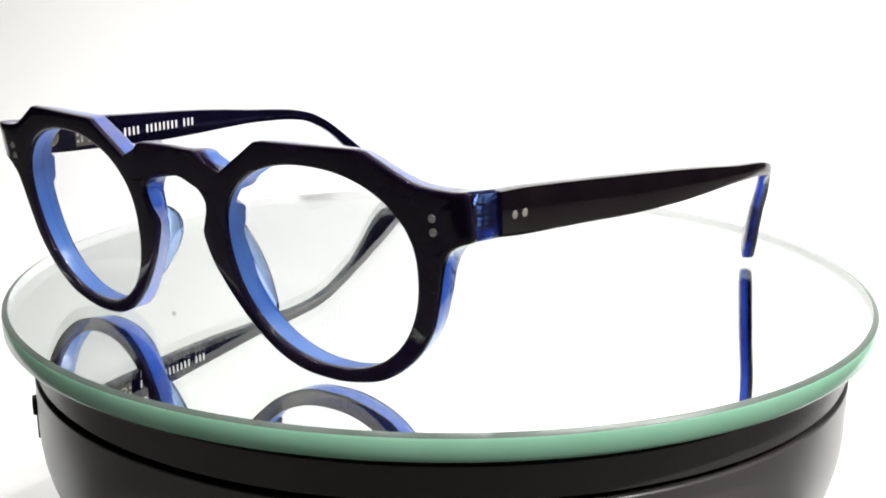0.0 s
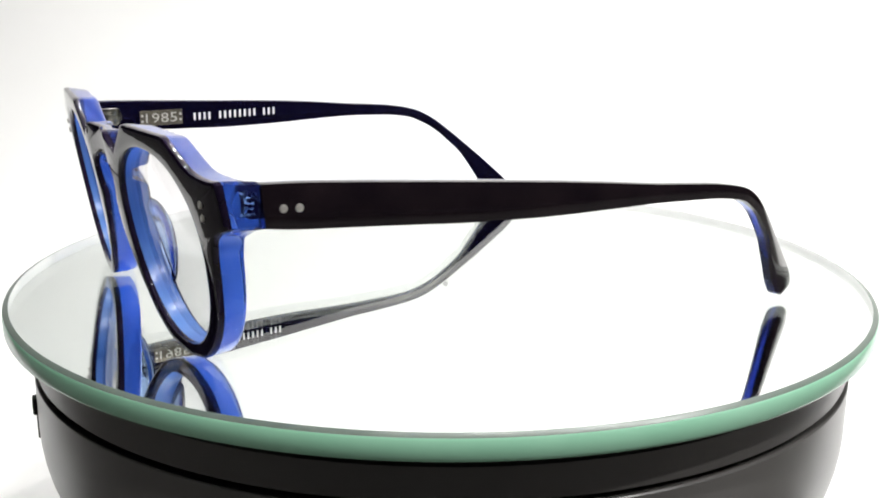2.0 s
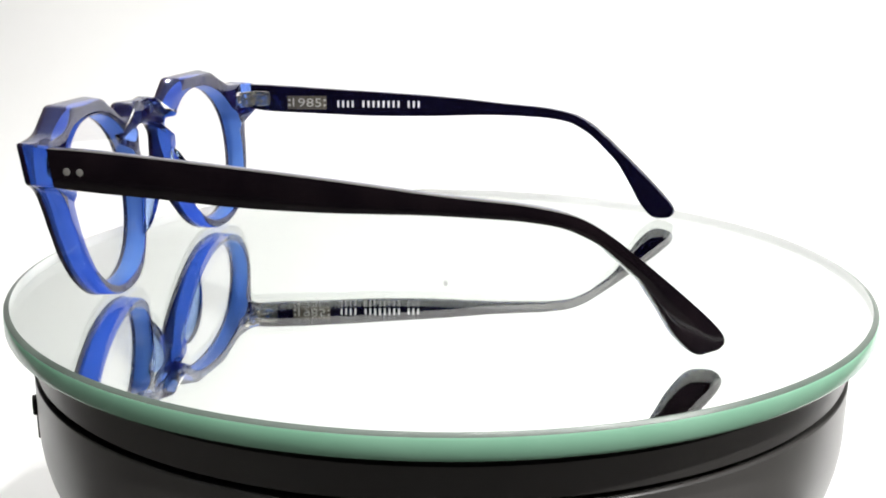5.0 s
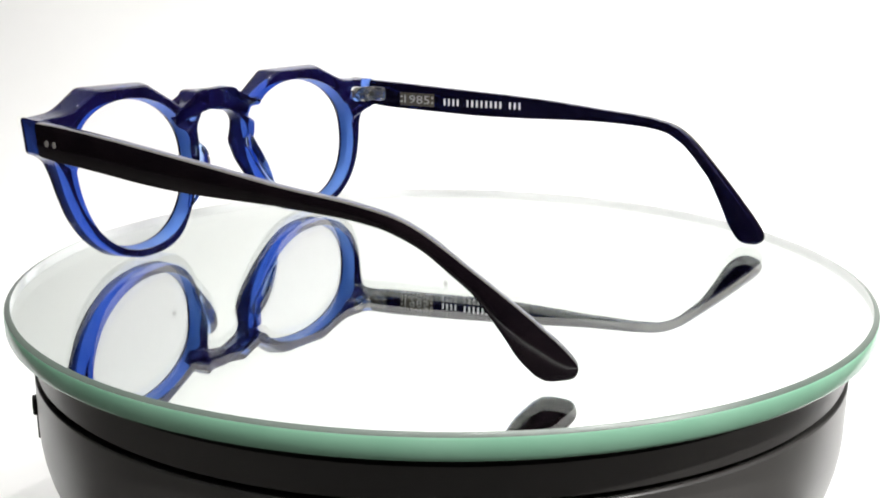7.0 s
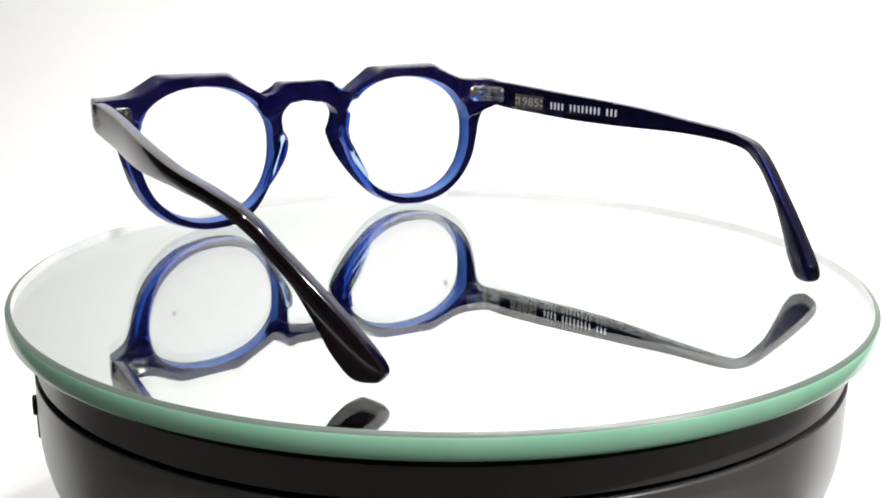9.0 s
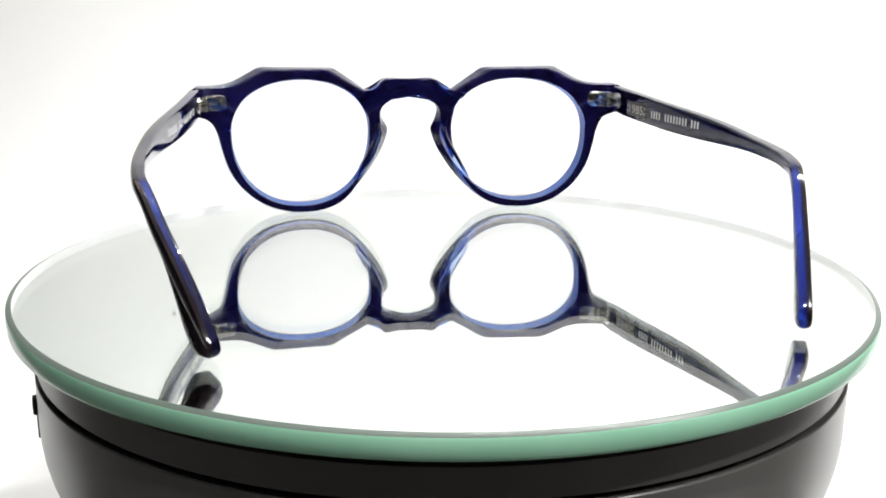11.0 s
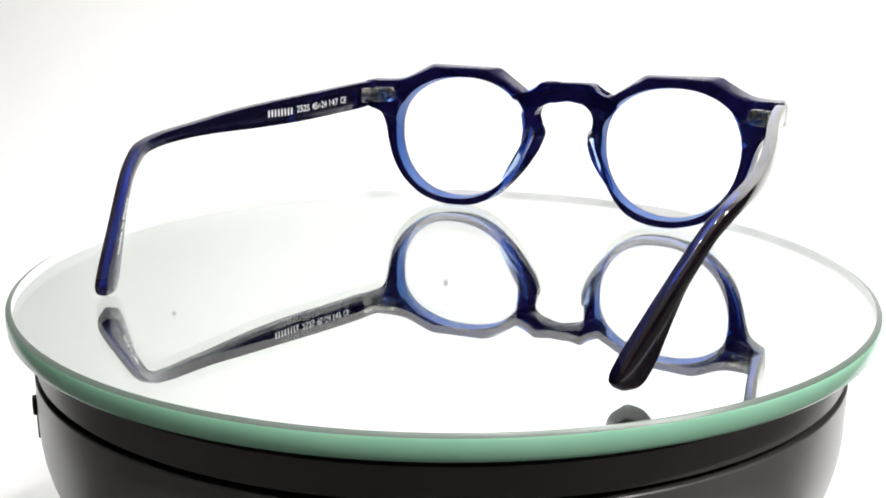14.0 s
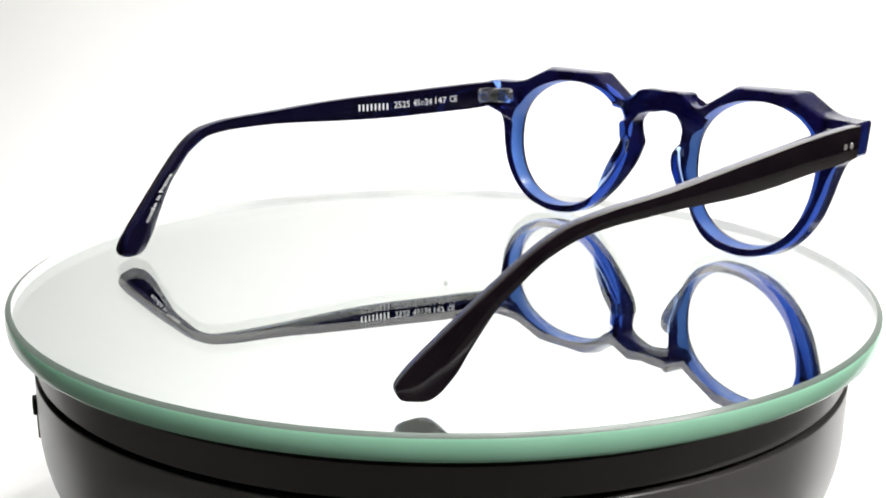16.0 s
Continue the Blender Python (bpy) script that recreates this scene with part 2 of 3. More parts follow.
disc = thing("glass_disc", "round back-silvered glass disc with rounded green edge", "mirror disc")
RD, TH, SILVER_DEPTH = 104.9, 4.95, 1.4
face = part("glass_plate", lathe([(0, 0, 0), (RD - 0.75, 0, 0)], 256), GLASS, disc, "clear glass face", orient=False)
face.visible_shadow = False
RIM = 105.5
part("arris", lathe([(RD - 0.75, 0, 0), (RD - 0.3, -0.12, 0), (RIM - 0.15, -0.55, 0)], 256), ARRIS, disc, "narrow polished bevel", orient=False)
part("polished_edge", lathe([(RIM - 0.15, -0.55, 0), (RIM, -0.9, 0), (RIM + 0.05, -TH / 2, 0), (RIM, -TH + 0.7, 0), (RIM - 0.2, -TH + 0.25, 0), (RIM - 0.5, -TH, 0)], 256), EDGE, disc, "green polished glass edge", orient=False)
part("rim_liner", lathe([(RD - 0.76, -0.04, 0), (RD - 0.5, -0.5, 0), (RD - 0.5, -SILVER_DEPTH, 0)], 256), RIM_LINING, disc, "added pale lining that stands for white light in the clear edge", orient=False)
part("silvering", lathe([(RD - 0.5, -SILVER_DEPTH, 0), (0, -SILVER_DEPTH, 0)], 256), SILVER, disc, "mirror coating within the glass", orient=False)
part("backing", lathe([(RIM - 0.5, -TH, 0), (0, -TH, 0)], 256), GROOVE, disc, "dark backing of the mirror", orient=False)

# ---- eyeglasses ----
glasses = thing("eyeglasses", "thick blue and black acetate eyeglasses standing on the glass disc", "eyeglasses")
Y0, TILT, CURVE, WRAP = -5.0, -0.155, 0.00062, 0.042
BLACK_D, FULL_D = 1.25, 6.0
LENS_C, LENS_W, LENS_UP, LENS_DOWN, LENS_N = (34.8, 25.3), 21.4, 15.5, 22.4, 2.15


def front_y(x, z):
    hollow = 1.7 * max(0.0, 1 - abs(x) / 8.5)
    return Y0 + TILT * z + WRAP * abs(x) + CURVE * x * x + 0.03 * max(0.0, abs(x) - 62) ** 2 + hollow


def depth(x):
    return FULL_D + 1.0 * smoothstep(63.0, 66.5, abs(x)) - 3.2 * (1 - smoothstep(3.0, 9.0, abs(x)))


def aperture(phi, grow=0.0):
    c, s = math.cos(phi), math.sin(phi)
    x = math.copysign(abs(c) ** (2 / LENS_N), c) * (LENS_W + grow)
    z = math.copysign(abs(s) ** (2 / LENS_N), s) * ((LENS_UP if s > 0 else LENS_DOWN) + grow)
    return LENS_C[0] + x, LENS_C[1] + z


# the outline of one half of the front: x, z, then x, z at the back, the angle on the lens, and whether it is a corner
OUTLINE = [
    (0, 41.0, 0, 40.8, 150, 1), (7.4, 41.15, 7.4, 40.9, 144, 1), (8.7, 40.8, 8.7, 40.5, 142, 1), (11.2, 38.4, 11.4, 38.2, 139, 0), (14.0, 37.6, 14.4, 37.4, 134, 1),
    (23.0, 43.7, 25.4, 43.5, 115, 1), (23.7, 44.2, 26.0, 43.9, 114, 1), (25.4, 44.5, 27.6, 44.2, 110, 1), (46.6, 44.9, 44.2, 44.2, 60, 1), (48.0, 44.6, 45.4, 44.0, 57, 1), (49.2, 43.9, 46.4, 43.5, 55, 1), (56.6, 40.3, 55.2, 39.8, 38, 0), (63.0, 39.5, 63.0, 39.2, 27, 0),
    (66.2, 39.6, 67.1, 39.3, 22, 1), (66.8, 39.1, 67.7, 38.8, 20, 1), (67.0, 31.7, 67.9, 31.7, 8, 1), (66.5, 31.05, 67.4, 31.05, 7, 1), (64.6, 30.3, 64.6, 30.3, 3, 0), (62.2, 28.5, 62.0, 28.5, -1, 0),
    (60.8, 25.0, 60.2, 25.0, -8, 0), (59.5, 19.4, 58.8, 19.5, -21, 0), (57.4, 13.1, 56.6, 13.4, -34, 0), (53.2, 7.2, 52.5, 7.7, -48, 0),
    (46.8, 2.5, 46.3, 3.1, -63, 0), (39.5, 0.5, 39.4, 0.8, -79, 0), (34.0, 0.1, 34.0, 0.4, -92, 0), (28.0, 0.7, 28.0, 1.0, -106, 0),
    (22.5, 3.0, 22.6, 3.3, -120, 0), (17.8, 6.8, 18.6, 7.2, -134, 0), (13.3, 12.0, 15.2, 12.4, -149, 0), (9.4, 18.0, 11.8, 18.2, -163, 0),
    (7.5, 22.5, 9.8, 22.5, -174, 0), (7.0, 25.2, 9.2, 25.0, -181, 0), (8.4, 28.0, 9.7, 27.6, -187, 0), (9.1, 31.0, 9.6, 30.8, -192, 0),
    (7.7, 33.2, 7.9, 33.2, -197, 0), (4.0, 34.7, 4.1, 34.9, -202, 0), (0, 35.0, 0, 35.2, -206, 1), (0, 37.7, 0, 37.7, -208, 1), (0, 41.0, 0, 40.8, -210, 1),
]


def trace():
    """The outline in small steps: rows of front x, z, back x, z, angle."""
    rows = []
    n = len(OUTLINE)
    for i in range(n - 1):
        p1, p2 = OUTLINE[i], OUTLINE[i + 1]
        p0 = OUTLINE[i - 1] if i > 0 and not p1[5] else None
        p3 = OUTLINE[i + 2] if i + 2 < n and not p2[5] else None
        steps = max(2, round(math.hypot(p2[0] - p1[0], p2[1] - p1[1]) / 0.8))
        for s in range(steps):
            t = s / steps
            row = []
            for c in range(4):
                m1 = (p2[c] - p0[c]) / 2 if p0 else p2[c] - p1[c]
                m2 = (p3[c] - p1[c]) / 2 if p3 else p2[c] - p1[c]
                row.append((2 * t**3 - 3 * t**2 + 1) * p1[c] + (t**3 - 2 * t**2 + t) * m1 + (-2 * t**3 + 3 * t**2) * p2[c] + (t**3 - t**2) * m2)
            row.append(radians(p1[4] + (p2[4] - p1[4]) * t))
            rows.append(row)
    return rows


ROWS = trace()


def inward(c):
    """Unit normals into the material along the front (c=0) or back (c=2) outline."""
    out = []
    n = len(ROWS)
    for i in range(n):
        a, b = ROWS[i - 1], ROWS[(i + 1) % n]
        dx, dz = b[c] - a[c], b[c + 1] - a[c + 1]
        length = math.hypot(dx, dz) or 1
        nx, nz = dz / length, -dx / length
        if abs(ROWS[i][0]) < 1e-6:
            z = ROWS[i][1]
            nx, nz = 0, (-1 if z > 40.7 else 1 if z < 35.1 else 0)
        out.append((nx, nz))
    return out


IN_F, IN_B = inward(0), inward(2)


def front_ring(base, inset, d):
    """One ring of the front: 'o' near the outline, 'i' near the lens opening, 'm' between; d is the depth, over 100 means from the back."""
    ring = []
    for k, (fx, fz, bx, bz, phi) in enumerate(ROWS):
        full = depth(fx)
        soft = (1 - 0.75 * smoothstep(56, 62, fx)) * (0.4 + 0.6 * smoothstep(6, 12, fx))
        edge = inset * soft if d > 50 and base in "oi" else inset
        dd = full - (d - 100) * soft if d > 50 else d
        f = min(1, max(0, (dd - 1.2) / (full - 1.2)))
        ox, oz = fx + (bx - fx) * f, fz + (bz - fz) * f
        nx = IN_F[k][0] + (IN_B[k][0] - IN_F[k][0]) * f
        nz = IN_F[k][1] + (IN_B[k][1] - IN_F[k][1]) * f
        ix, iz = aperture(phi)
        if base == "o":
            x, z = ox + nx * edge, oz + nz * edge
        elif base == "i":
            x, z = aperture(phi, edge)
        else:
            x, z = ox + (ix - ox) * inset, oz + (iz - oz) * inset
        if abs(fx) < 1e-6 and base == "o":
            x = 0
        ring.append(Vector((x, front_y(x, z) + dd, z)))
    return ring


def front_layer(specs, cut=()):
    """A closed skin through the rings, mirrored to both halves; the spans in cut take the second material."""
    bm = loft([front_ring(*s) for s in specs], closed=True)
    for k, f in enumerate(bm.faces):
        f.material_index = 1 if k // len(ROWS) in cut else 0
    dead = [f for f in bm.faces if all(abs(v.co.x) < 1e-5 for v in f.verts)]
    bmesh.ops.delete(bm, geom=dead, context="FACES")
    geom = bm.verts[:] + bm.edges[:] + bm.faces[:]
    twin = bmesh.ops.duplicate(bm, geom=geom)["geom"]
    moved = [g for g in twin if isinstance(g, bmesh.types.BMVert)]
    for v in moved:
        v.co.x = -v.co.x
    bmesh.ops.reverse_faces(bm, faces=[g for g in twin if isinstance(g, bmesh.types.BMFace)])
    bmesh.ops.remove_doubles(bm, verts=[v for v in bm.verts if abs(v.co.x) < 1e-4], dist=1e-4)
    return bm


R = 0.8
black_rings = [("o", R, 0), ("o", 0.5 * R, 0.06), ("o", 0.22 * R, 0.18), ("o", 0.06 * R, 0.4), ("o", 0, R), ("o", 0, 1.1), ("o", 0, BLACK_D), ("o", 0.08, BLACK_D + 0.06),
               ("m", 0.5, BLACK_D + 0.06), ("i", 0.08, BLACK_D + 0.06), ("i", 0, BLACK_D), ("i", 0, R), ("i", 0.06 * R, 0.4), ("i", 0.22 * R, 0.18), ("i", 0.5 * R, 0.06), ("i", R, 0), ("m", 0.5, 0)]
ARC = [radians(15 * i) for i in range(7)]
OUT_R, LIP_R, FLARE = 0.95, 0.5, 0.4
blue_rings = [("o", 0, BLACK_D), ("o", 0, 2.6)]
blue_rings += [("o", OUT_R * (1 - math.cos(a)), 100 + OUT_R * (1 - math.sin(a))) for a in ARC]
blue_rings += [("i", FLARE + LIP_R * (1 - math.sin(a)), 100 + LIP_R * (1 - math.cos(a))) for a in ARC]
blue_rings += [("i", 0, 2.6), ("i", 0, BLACK_D), ("m", 0.5, BLACK_D)]
front = part("front_frame", front_layer(black_rings), BLACK, glasses, "glossy black acetate front face")
part("back_layer", front_layer(blue_rings, (15, 16)), [BLUE, GROUND], front, "translucent blue acetate back layer")

# demo lenses, set in the middle of the rims
for side in (1, -1):
    rings = []
    for grow, d in ((-21.0, 1.9), (-12, 1.9), (0.25, 2.3), (0.25, 3.3), (-12, 2.9), (-21.0, 2.9)):
        ring = []
        for i in range(72):
            x, z = aperture(2 * math.pi * i / 72, 0)
            s = (LENS_W + grow) / LENS_W
            x, z = LENS_C[0] + (x - LENS_C[0]) * s, LENS_C[1] + (z - LENS_C[1]) * s
            ring.append(Vector((side * x, front_y(x, z) + d, z)))
        rings.append(ring)
    lens = part("lens", loft(rings), LENS, glasses, "clear demo lens")
    lens.visible_shadow = False

# nose pads: wedges of pale acetate behind the nasal rims
for side in (1, -1):
    rings = []
    for i in range(15):
        t = i / 14
        z = 10.0 + 17.2 * t
        swell = math.sin(math.pi * t) ** 0.6
        row = lerp_table([(7.2, 18.6), (12.4, 15.2), (18.2, 11.8), (22.5, 9.8), (25.0, 9.2), (28.5, 9.9)], z)
        x = row[0]
        y = front_y(x, z) + FULL_D - 0.3
        reach, wide = 0.3 + 4.8 * swell * (0.5 + 0.5 * t), 0.7 + 0.9 * swell
        ring = []
        for k in range(16):
            a = 2 * math.pi * k / 16
            u, w = math.cos(a), math.sin(a)
            ring.append(Vector((side * (x + 1.2 + wide * u - 0.35 * max(0, w) * reach * 0.2), y + (w * reach if w > 0 else w * 0.3), z)))
        rings.append(ring)
    part("nose_pad", loft(rings), PAD, glasses, "pale translucent nose pad")

# temples: y and z of the upper and lower edges, front to tip
PROFILE = [
    (2.4, 39.0, 3.2, 31.1), (9.2, 38.8, 9.2, 30.5), (19.0, 38.3, 19.0, 30.1), (29.0, 37.7, 29.0, 29.7), (39.0, 37.1, 39.0, 29.3), (49.1, 36.5, 49.1, 29.2),
    (59.3, 35.8, 59.3, 29.3), (69.8, 34.9, 69.8, 29.6), (80.6, 33.8, 80.6, 29.8), (92.0, 32.9, 91.7, 29.5), (98.4, 32.2, 97.8, 29.1), (105.6, 30.7, 104.0, 28.1),
    (110.4, 28.4, 108.0, 26.4), (114.6, 25.3, 112.0, 23.9), (119.1, 21.4, 116.0, 20.2), (122.9, 18.0, 119.4, 16.8), (126.7, 14.5, 121.8, 13.3), (131.2, 10.2, 124.7, 8.6),
    (134.2, 7.2, 126.5, 5.4), (136.5, 4.4, 128.4, 3.0), (137.0, 2.8, 130.0, 1.4), (136.4, 1.4, 131.6, 0.5), (135.3, 0.6, 133.4, 0.25)]
BOW_A = [(2.4, 68.3), (9, 68.6), (28, 70.7), (54, 74.3), (70, 75.8), (85, 76.3), (95, 76.0), (104, 75.0), (110, 72.9), (115, 70.8), (128, 63.9), (137, 59.4)]
BOW_B = [(2.4, 68.3), (9, 68.6), (28, 70.8), (54, 74.9), (70, 76.9), (85, 77.9), (95, 78.0), (104, 77.2), (110, 75.4), (115, 73.6), (128, 68.8), (137, 65.3)]
THICK, OUTER = 3.2, 1.2


def temple_frames(bow, side):
    """Rows along a temple: lower edge, upper edge, inward normal, thickness."""
    n = len(PROFILE)
    rows = []
    table = [(i, *p) for i, p in enumerate(PROFILE)]
    count = 4 * (n - 1)
    for s in range(count + 1):
        yt, zt, yb, zb = lerp_table(table, s / 4)
        ym = (yt + yb) / 2
        x = lerp_table(bow, ym)[0]
        slope = (lerp_table(bow, ym + 0.5)[0] - lerp_table(bow, ym - 0.5)[0])
        normal = Vector((-1, slope, 0)).normalized()
        xt = lerp_table(bow, yt)[0] if ym > 100 else x
        xb = lerp_table(bow, yb)[0] if ym > 100 else x
        u = max(0.0, (s - (count - 9)) / 9)
        thick = THICK * math.sqrt(max(0.05, 1 - u * u))
        up, low = Vector((xt, yt, zt)) + normal * (THICK - thick) / 2, Vector((xb, yb, zb)) + normal * (THICK - thick) / 2
        rows.append((low, up, normal, thick))
    return rows


def temple_layer(frames, points, side):
    """points: (depth, height share, height offset) round the section; depth over 100 counts back from the inner face."""
    rings = []
    for low, up, normal, thick in frames:
        rise = (up - low)
        h = rise.length
        rise = rise / h
        k = min(1.0, h / 3.0)
        ring = []
        for d, share, off in points:
            dd = thick - (d - 100) if d > 50 else d * thick / THICK
            p = low + rise * (h * share + off * k) + normal * dd
            ring.append(Vector((side * p.x, p.y, p.z)))
        rings.append(ring)
    return loft(rings)


q = 0.75
OUT_POINTS = [(OUTER + 0.05, 0, 0.07), (OUTER, 0, 0), (q, 0, 0), (0.3 * q, 0, 0.12), (0, 0, q), (0, 0.5, 0), (0, 1, -q), (0.3 * q, 1, -0.12), (q, 1, 0), (OUTER, 1, 0), (OUTER + 0.05, 1, -0.07)]
IN_POINTS = [(OUTER, 1, 0), (100 + q, 1, 0), (100 + 0.3 * q, 1, -0.12), (100, 1, -q), (100, 0.5, 0), (100, 0, q), (100 + 0.3 * q, 0, 0.12), (100 + q, 0, 0), (OUTER, 0, 0)]
TEMPLES = {}
for side, bow in ((1, BOW_A), (-1, BOW_B)):
    frames = temple_frames(bow, side)
    TEMPLES[side] = (bow, part("temple", temple_layer(frames, OUT_POINTS, side), SIDE, glasses, "glossy black temple with drop-shaped tip"))
    part("inner_layer", temple_layer(frames, IN_POINTS, side), DEEP, TEMPLES[side][1], "translucent blue inner layer")


def rivets(spots, parent):
    for at, axis, r in spots:
        part("rivet", rod(r, 0.5, at, axis, bevel=0.12), RIVET, parent, "round metal rivet")


def inner_point(side, y, z, proud=0.0):
    """A place and direction on the inner face of a temple."""
    bow = TEMPLES[side][0]
    x = lerp_table(bow, y)[0]
    slope = lerp_table(bow, y + 1)[0] - lerp_table(bow, y - 1)[0]
    along = Vector((side * slope / 2, 1, 0)).normalized()
    normal = Vector((-side, slope / 2, 0)).normalized()
    p = Vector((side * x, y, z)) + normal * (THICK + proud)
    return p, along, normal


for side in (1, -1):
    temple = TEMPLES[side][1]
    rivets([((side * 60.35, front_y(60.35, 34.75) - 0.02, 34.75), "y", 0.72), ((side * 60.35, front_y(60.35, 32.4) - 0.02, 32.4), "y", 0.72)], front)
    rivets([((side * (lerp_table(BOW_A, 6.3)[0] - 0.13), 6.3, 34.5), "x", 0.75), ((side * (lerp_table(BOW_A, 9.1)[0] - 0.13), 9.1, 34.45), "x", 0.75)], temple)
    # hinge: a plate on the front, five barrels, a plate on the temple
    hinge = part("hinge", round_plate(5.6, 4.8, 0.8, 1.9, (side * 60.0, front_y(59.6, 34.7) + depth(59.6) + 0.42, 34.7), Matrix.Rotation(math.pi / 2, 4, "Z")), STEEL, glasses, "five-barrel steel hinge")
    for i in range(5):
        part("barrel", rod(1.3, 0.74, (side * 63.3, 2.6, 32.75 + 0.97 * i), bevel=0.28), STEEL, hinge)
        arm = rounded_box((3.4, 1.5, 0.66), (side * 61.7, 1.9, 32.75 + 0.97 * i), 0.28) if i % 2 == 0 else rounded_box((1.6, 4.6, 0.66), (side * 64.3, 4.4, 32.75 + 0.97 * i), 0.28)
        part("knuckle", arm, STEEL, hinge)
    p, along, normal = inner_point(side, 6.0, 34.7, 0.1)
    turn = Matrix.Rotation(math.atan2(along.y, along.x) - math.pi / 2, 4, "Z")
    part("temple_plate", round_plate(7.0, 4.6, 0.7, 1.8, p - along * 0.5, turn @ Matrix.Rotation(math.pi if side > 0 else 0.0, 4, "Z")), STEEL, hinge)
    for dy, dz in ((1.6, -1.0), (1.6, 1.0)):
        part("screw_head", rod(0.66, 0.5, p + along * dy + Vector((0, 0, dz)) + normal * 0.5, "x", 14, 0.22), STEEL, hinge)
    for dz in (-1.0, 1.0):
        part("screw_head", rod(0.62, 0.5, (side * 58.6, front_y(58.5, 34.6) + depth(58.5) + 1.0, 34.7 + dz), "y", 14, 0.22), STEEL, hinge)


# ---- print on the inner faces ----
def letters(text, height):
    """Flat raised lettering as a bmesh, in millimetres."""
    curve = bpy.data.curves.new("letters", "FONT")
    curve.body, curve.size, curve.extrude, curve.resolution_u = text, height / 0.70, 0.02, 2
    temp = new("letters", curve)
    bpy.context.view_layer.update()
    me = bpy.data.meshes.new_from_object(temp.evaluated_get(bpy.context.evaluated_depsgraph_get()))
    bpy.data.objects.remove(temp)
    bm = bmesh.new()
    bm.from_mesh(me)
    bpy.data.meshes.remove(me)
    return bm


def set_print(side, text, y_start, y_end, z_base, height, name, material=None, lift=0.03, z_end=None):
    """Text along the inner face of a temple from y_start to y_end, bent with it."""
    bm = letters(text, height)
    w = max(v.co.x for v in bm.verts)
    x0 = min(v.co.x for v in bm.verts)
    for v in bm.verts:
        s = (v.co.x - x0) / (w - x0)
        y = y_start + (y_end - y_start) * s
        z = z_base + ((z_end if z_end is not None else z_base) - z_base) * s + v.co.y
        p, along, normal = inner_point(side, y, z, lift + v.co.z)
        v.co = p
    return part(name, bm, material or PRINT, TEMPLES[side][1], "white printed lettering", smooth=20)


def set_bars(side, spans, z_base, height, name, slope=0.0, stroke=0.48):
    """Plain upright bars that stand for a printed name, one row of strokes for each span of y."""
    bm = bmesh.new()
    for y0, y1, n in spans:
        step = (y1 - y0) / n
        for i in range(n):
            ya, yb = y0 + step * (i + 0.10), y0 + step * (i + 0.90)
            zb = z_base + slope * (ya - spans[0][0])
            for za, zc, a, b in ((zb, zb + height, ya, ya + (yb - ya) * stroke),):
                lo = [inner_point(side, y, z, e)[0] for y, z, e in ((a, za, 0.02), (b, za, 0.02), (b, zc, 0.02), (a, zc, 0.02))]
                hi = [inner_point(side, y, z, e)[0] for y, z, e in ((a, za, 0.05), (b, za, 0.05), (b, zc, 0.05), (a, zc, 0.05))]
                vs = [bm.verts.new(p) for p in lo + hi]
                for f in ((0, 3, 2, 1), (4, 5, 6, 7), (0, 1, 5, 4), (1, 2, 6, 5), (2, 3, 7, 6), (3, 0, 4, 7)):
                    bm.faces.new([vs[i2] for i2 in f])
    return part(name, bm, PRINT, TEMPLES[side][1], "row of plain white printed bars", smooth=10)


set_bars(-1, [(29.4, 35.4, 4), (37.2, 49.8, 8), (51.4, 56.2, 3)], 32.1, 2.1, "printed_bars")
set_bars(1, [(52.2, 41.1, 8)], 31.95, 2.0, "printed_bars")
set_print(1, "2525", 39.7, 34.2, 32.35, 2.0, "size_print")
set_print(1, "45", 33.0, 30.5, 32.6, 2.0, "size_print")
set_print(1, "\u25a1", 30.1, 29.1, 32.9, 1.0, "size_print")
set_print(1, "24", 28.7, 26.2, 32.75, 2.0, "size_print")
set_print(1, "147", 24.9, 20.8, 32.95, 2.0, "size_print")
set_print(1, "CE", 19.5, 16.7, 33.2, 2.0, "size_print")
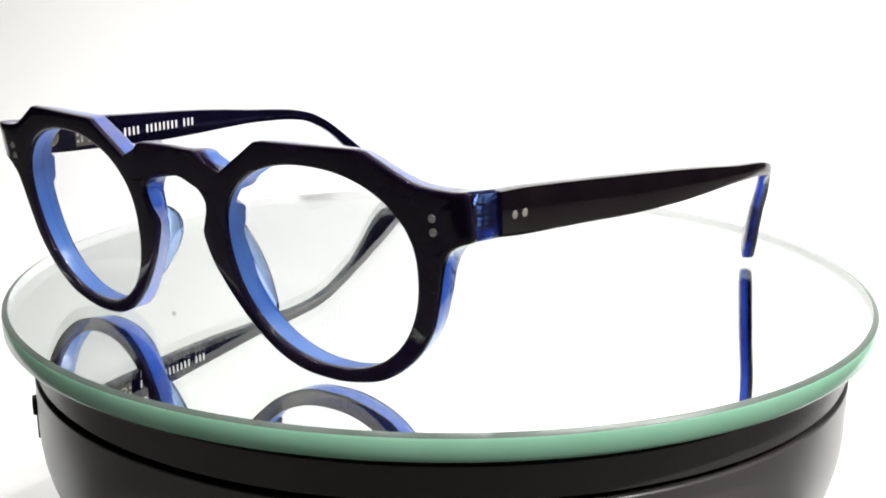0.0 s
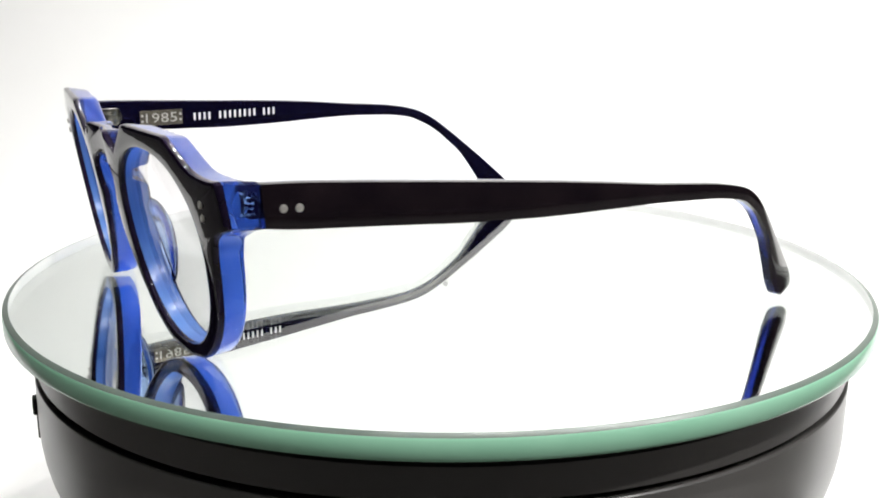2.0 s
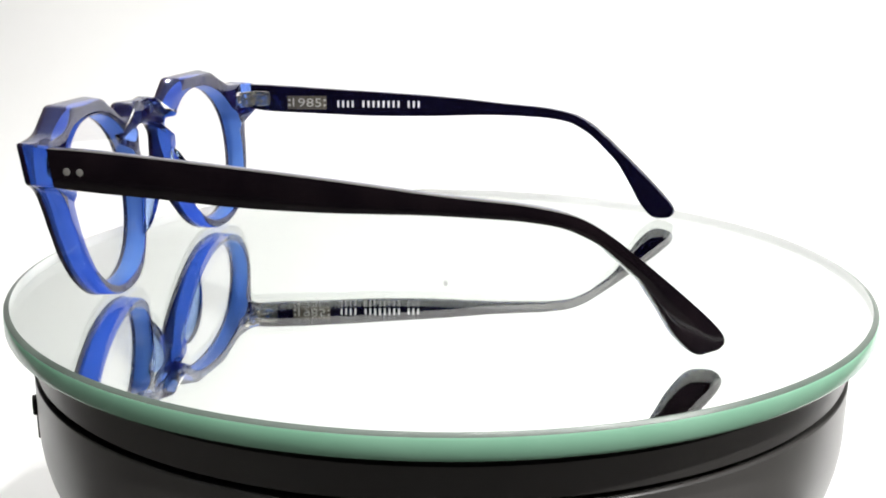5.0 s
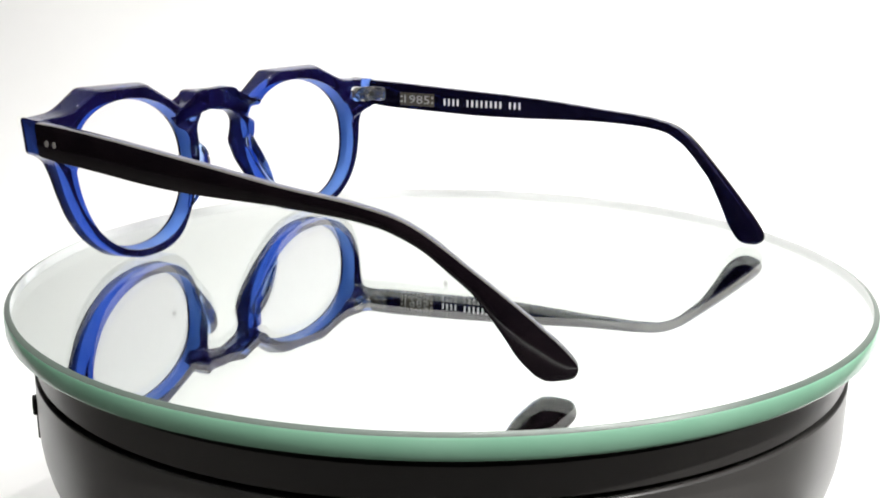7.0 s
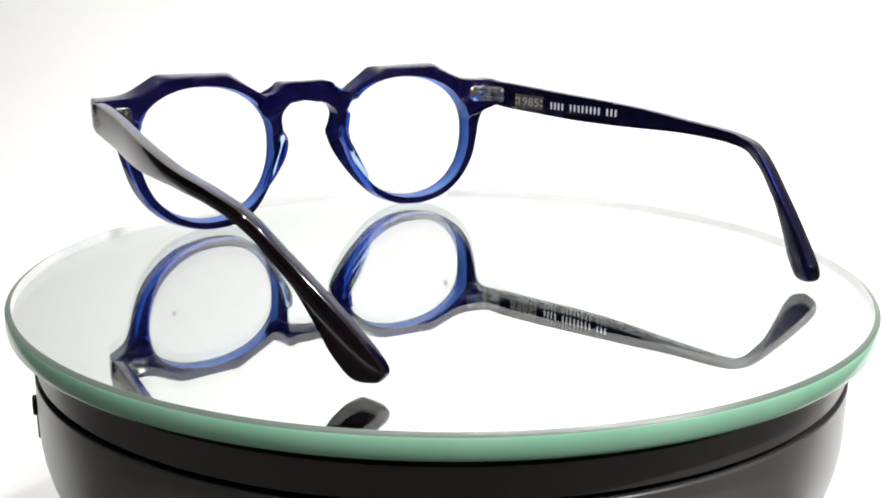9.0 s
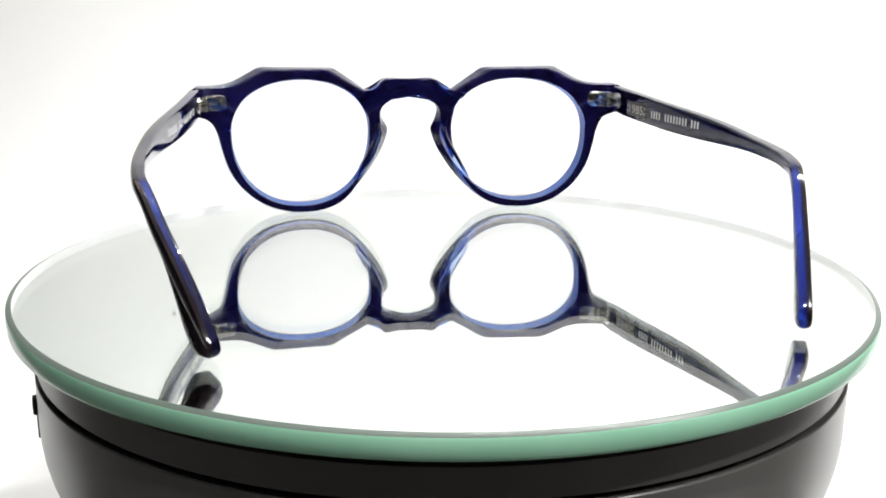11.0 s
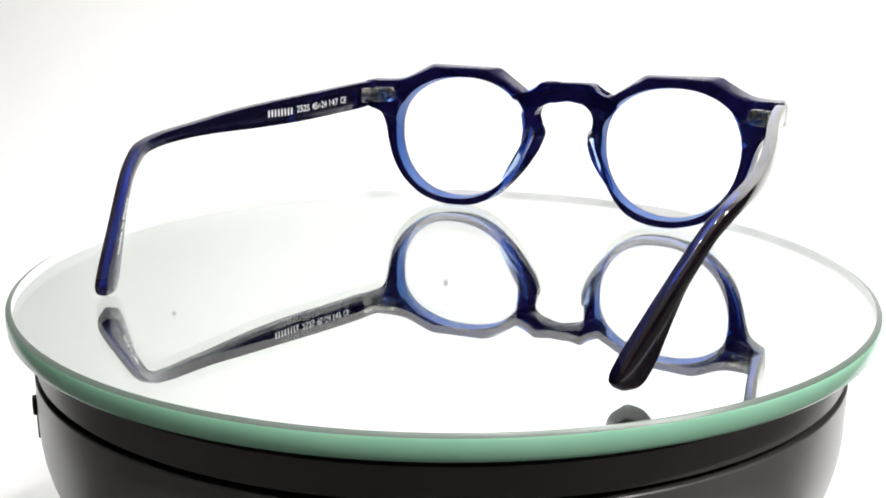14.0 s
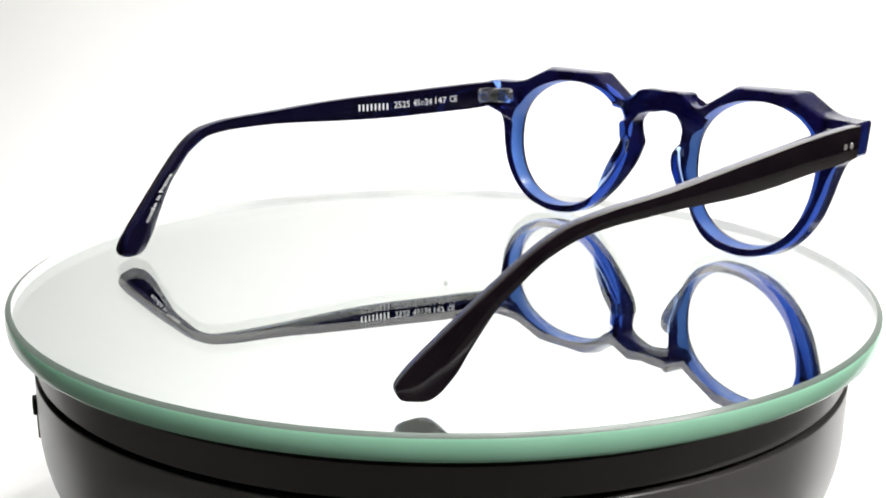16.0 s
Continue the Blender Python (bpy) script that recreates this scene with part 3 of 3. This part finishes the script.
# the small year plaque
p, along, normal = inner_point(-1, 20.1, 33.5, 0.0)
turn = Matrix.Rotation(math.atan2(along.y, along.x) - math.pi / 2, 4, "Z")
plaque = part("year_plaque", rounded_box((0.16, 12.4, 4.2), p + normal * 0.02, 0.05, turn), PLAQUE, TEMPLES[-1][1], "small etched metal plaque")
number = set_print(-1, "1985", 15.6, 24.6, 32.2, 2.7, "year_digits", RIVET, 0.14)
number.parent = plaque
for y in (14.6, 25.6):
    for z in (32.7, 34.3):
        p, along, normal = inner_point(-1, y, z, 0.12)
        part("pin", rod(0.4, 0.2, p, "x", 12, 0.05), RIVET, plaque)


def tip_print(side, text, s0, s1, share, height, name):
    """Lettering along the dropped end of a temple, between two stations of its profile."""
    bm = letters(text, height)
    frames = temple_frames(TEMPLES[side][0], side)
    x0, x1 = min(v.co.x for v in bm.verts), max(v.co.x for v in bm.verts)
    for v in bm.verts:
        at = 4 * (s0 + (s1 - s0) * (v.co.x - x0) / (x1 - x0))
        i = int(at)
        f = at - i
        low, up, normal, thick = (frames[i][c] + (frames[i + 1][c] - frames[i][c]) * f for c in range(4))
        rise = (up - low).normalized()
        p = low + (up - low) * share + rise * v.co.y + normal * (thick + 0.03 + v.co.z)
        v.co = (side * p.x, p.y, p.z)
    return part(name, bm, PRINT, TEMPLES[side][1], "small white printed lettering", smooth=20)


tip_print(1, "made in France", 17.2, 14.3, 0.45, 1.6, "origin_print")


# ---- what moves: the disc and the eyeglasses turn together ----
CENTRE = Vector((-0.04637, -0.05652, 0.0))
HEADING = -37.302


def turned(t):
    return -11.914 * t - 0.01395 * t * t


def motions():
    rows_disc, rows_glasses = [], []
    for i in range(33):
        t = 0.5 * i
        spin = pose(0, 0, 0, 0, 0, turned(t))
        rows_disc.append((t, pose(0.0, 0.0012, 0) @ spin @ pose(-0.0004, 0, 0)))
        rows_glasses.append((t, spin @ pose(CENTRE.x, CENTRE.y, 0.0, 0, 0, HEADING)))
    walk(disc, rows_disc)
    walk(glasses, rows_glasses)


motions()
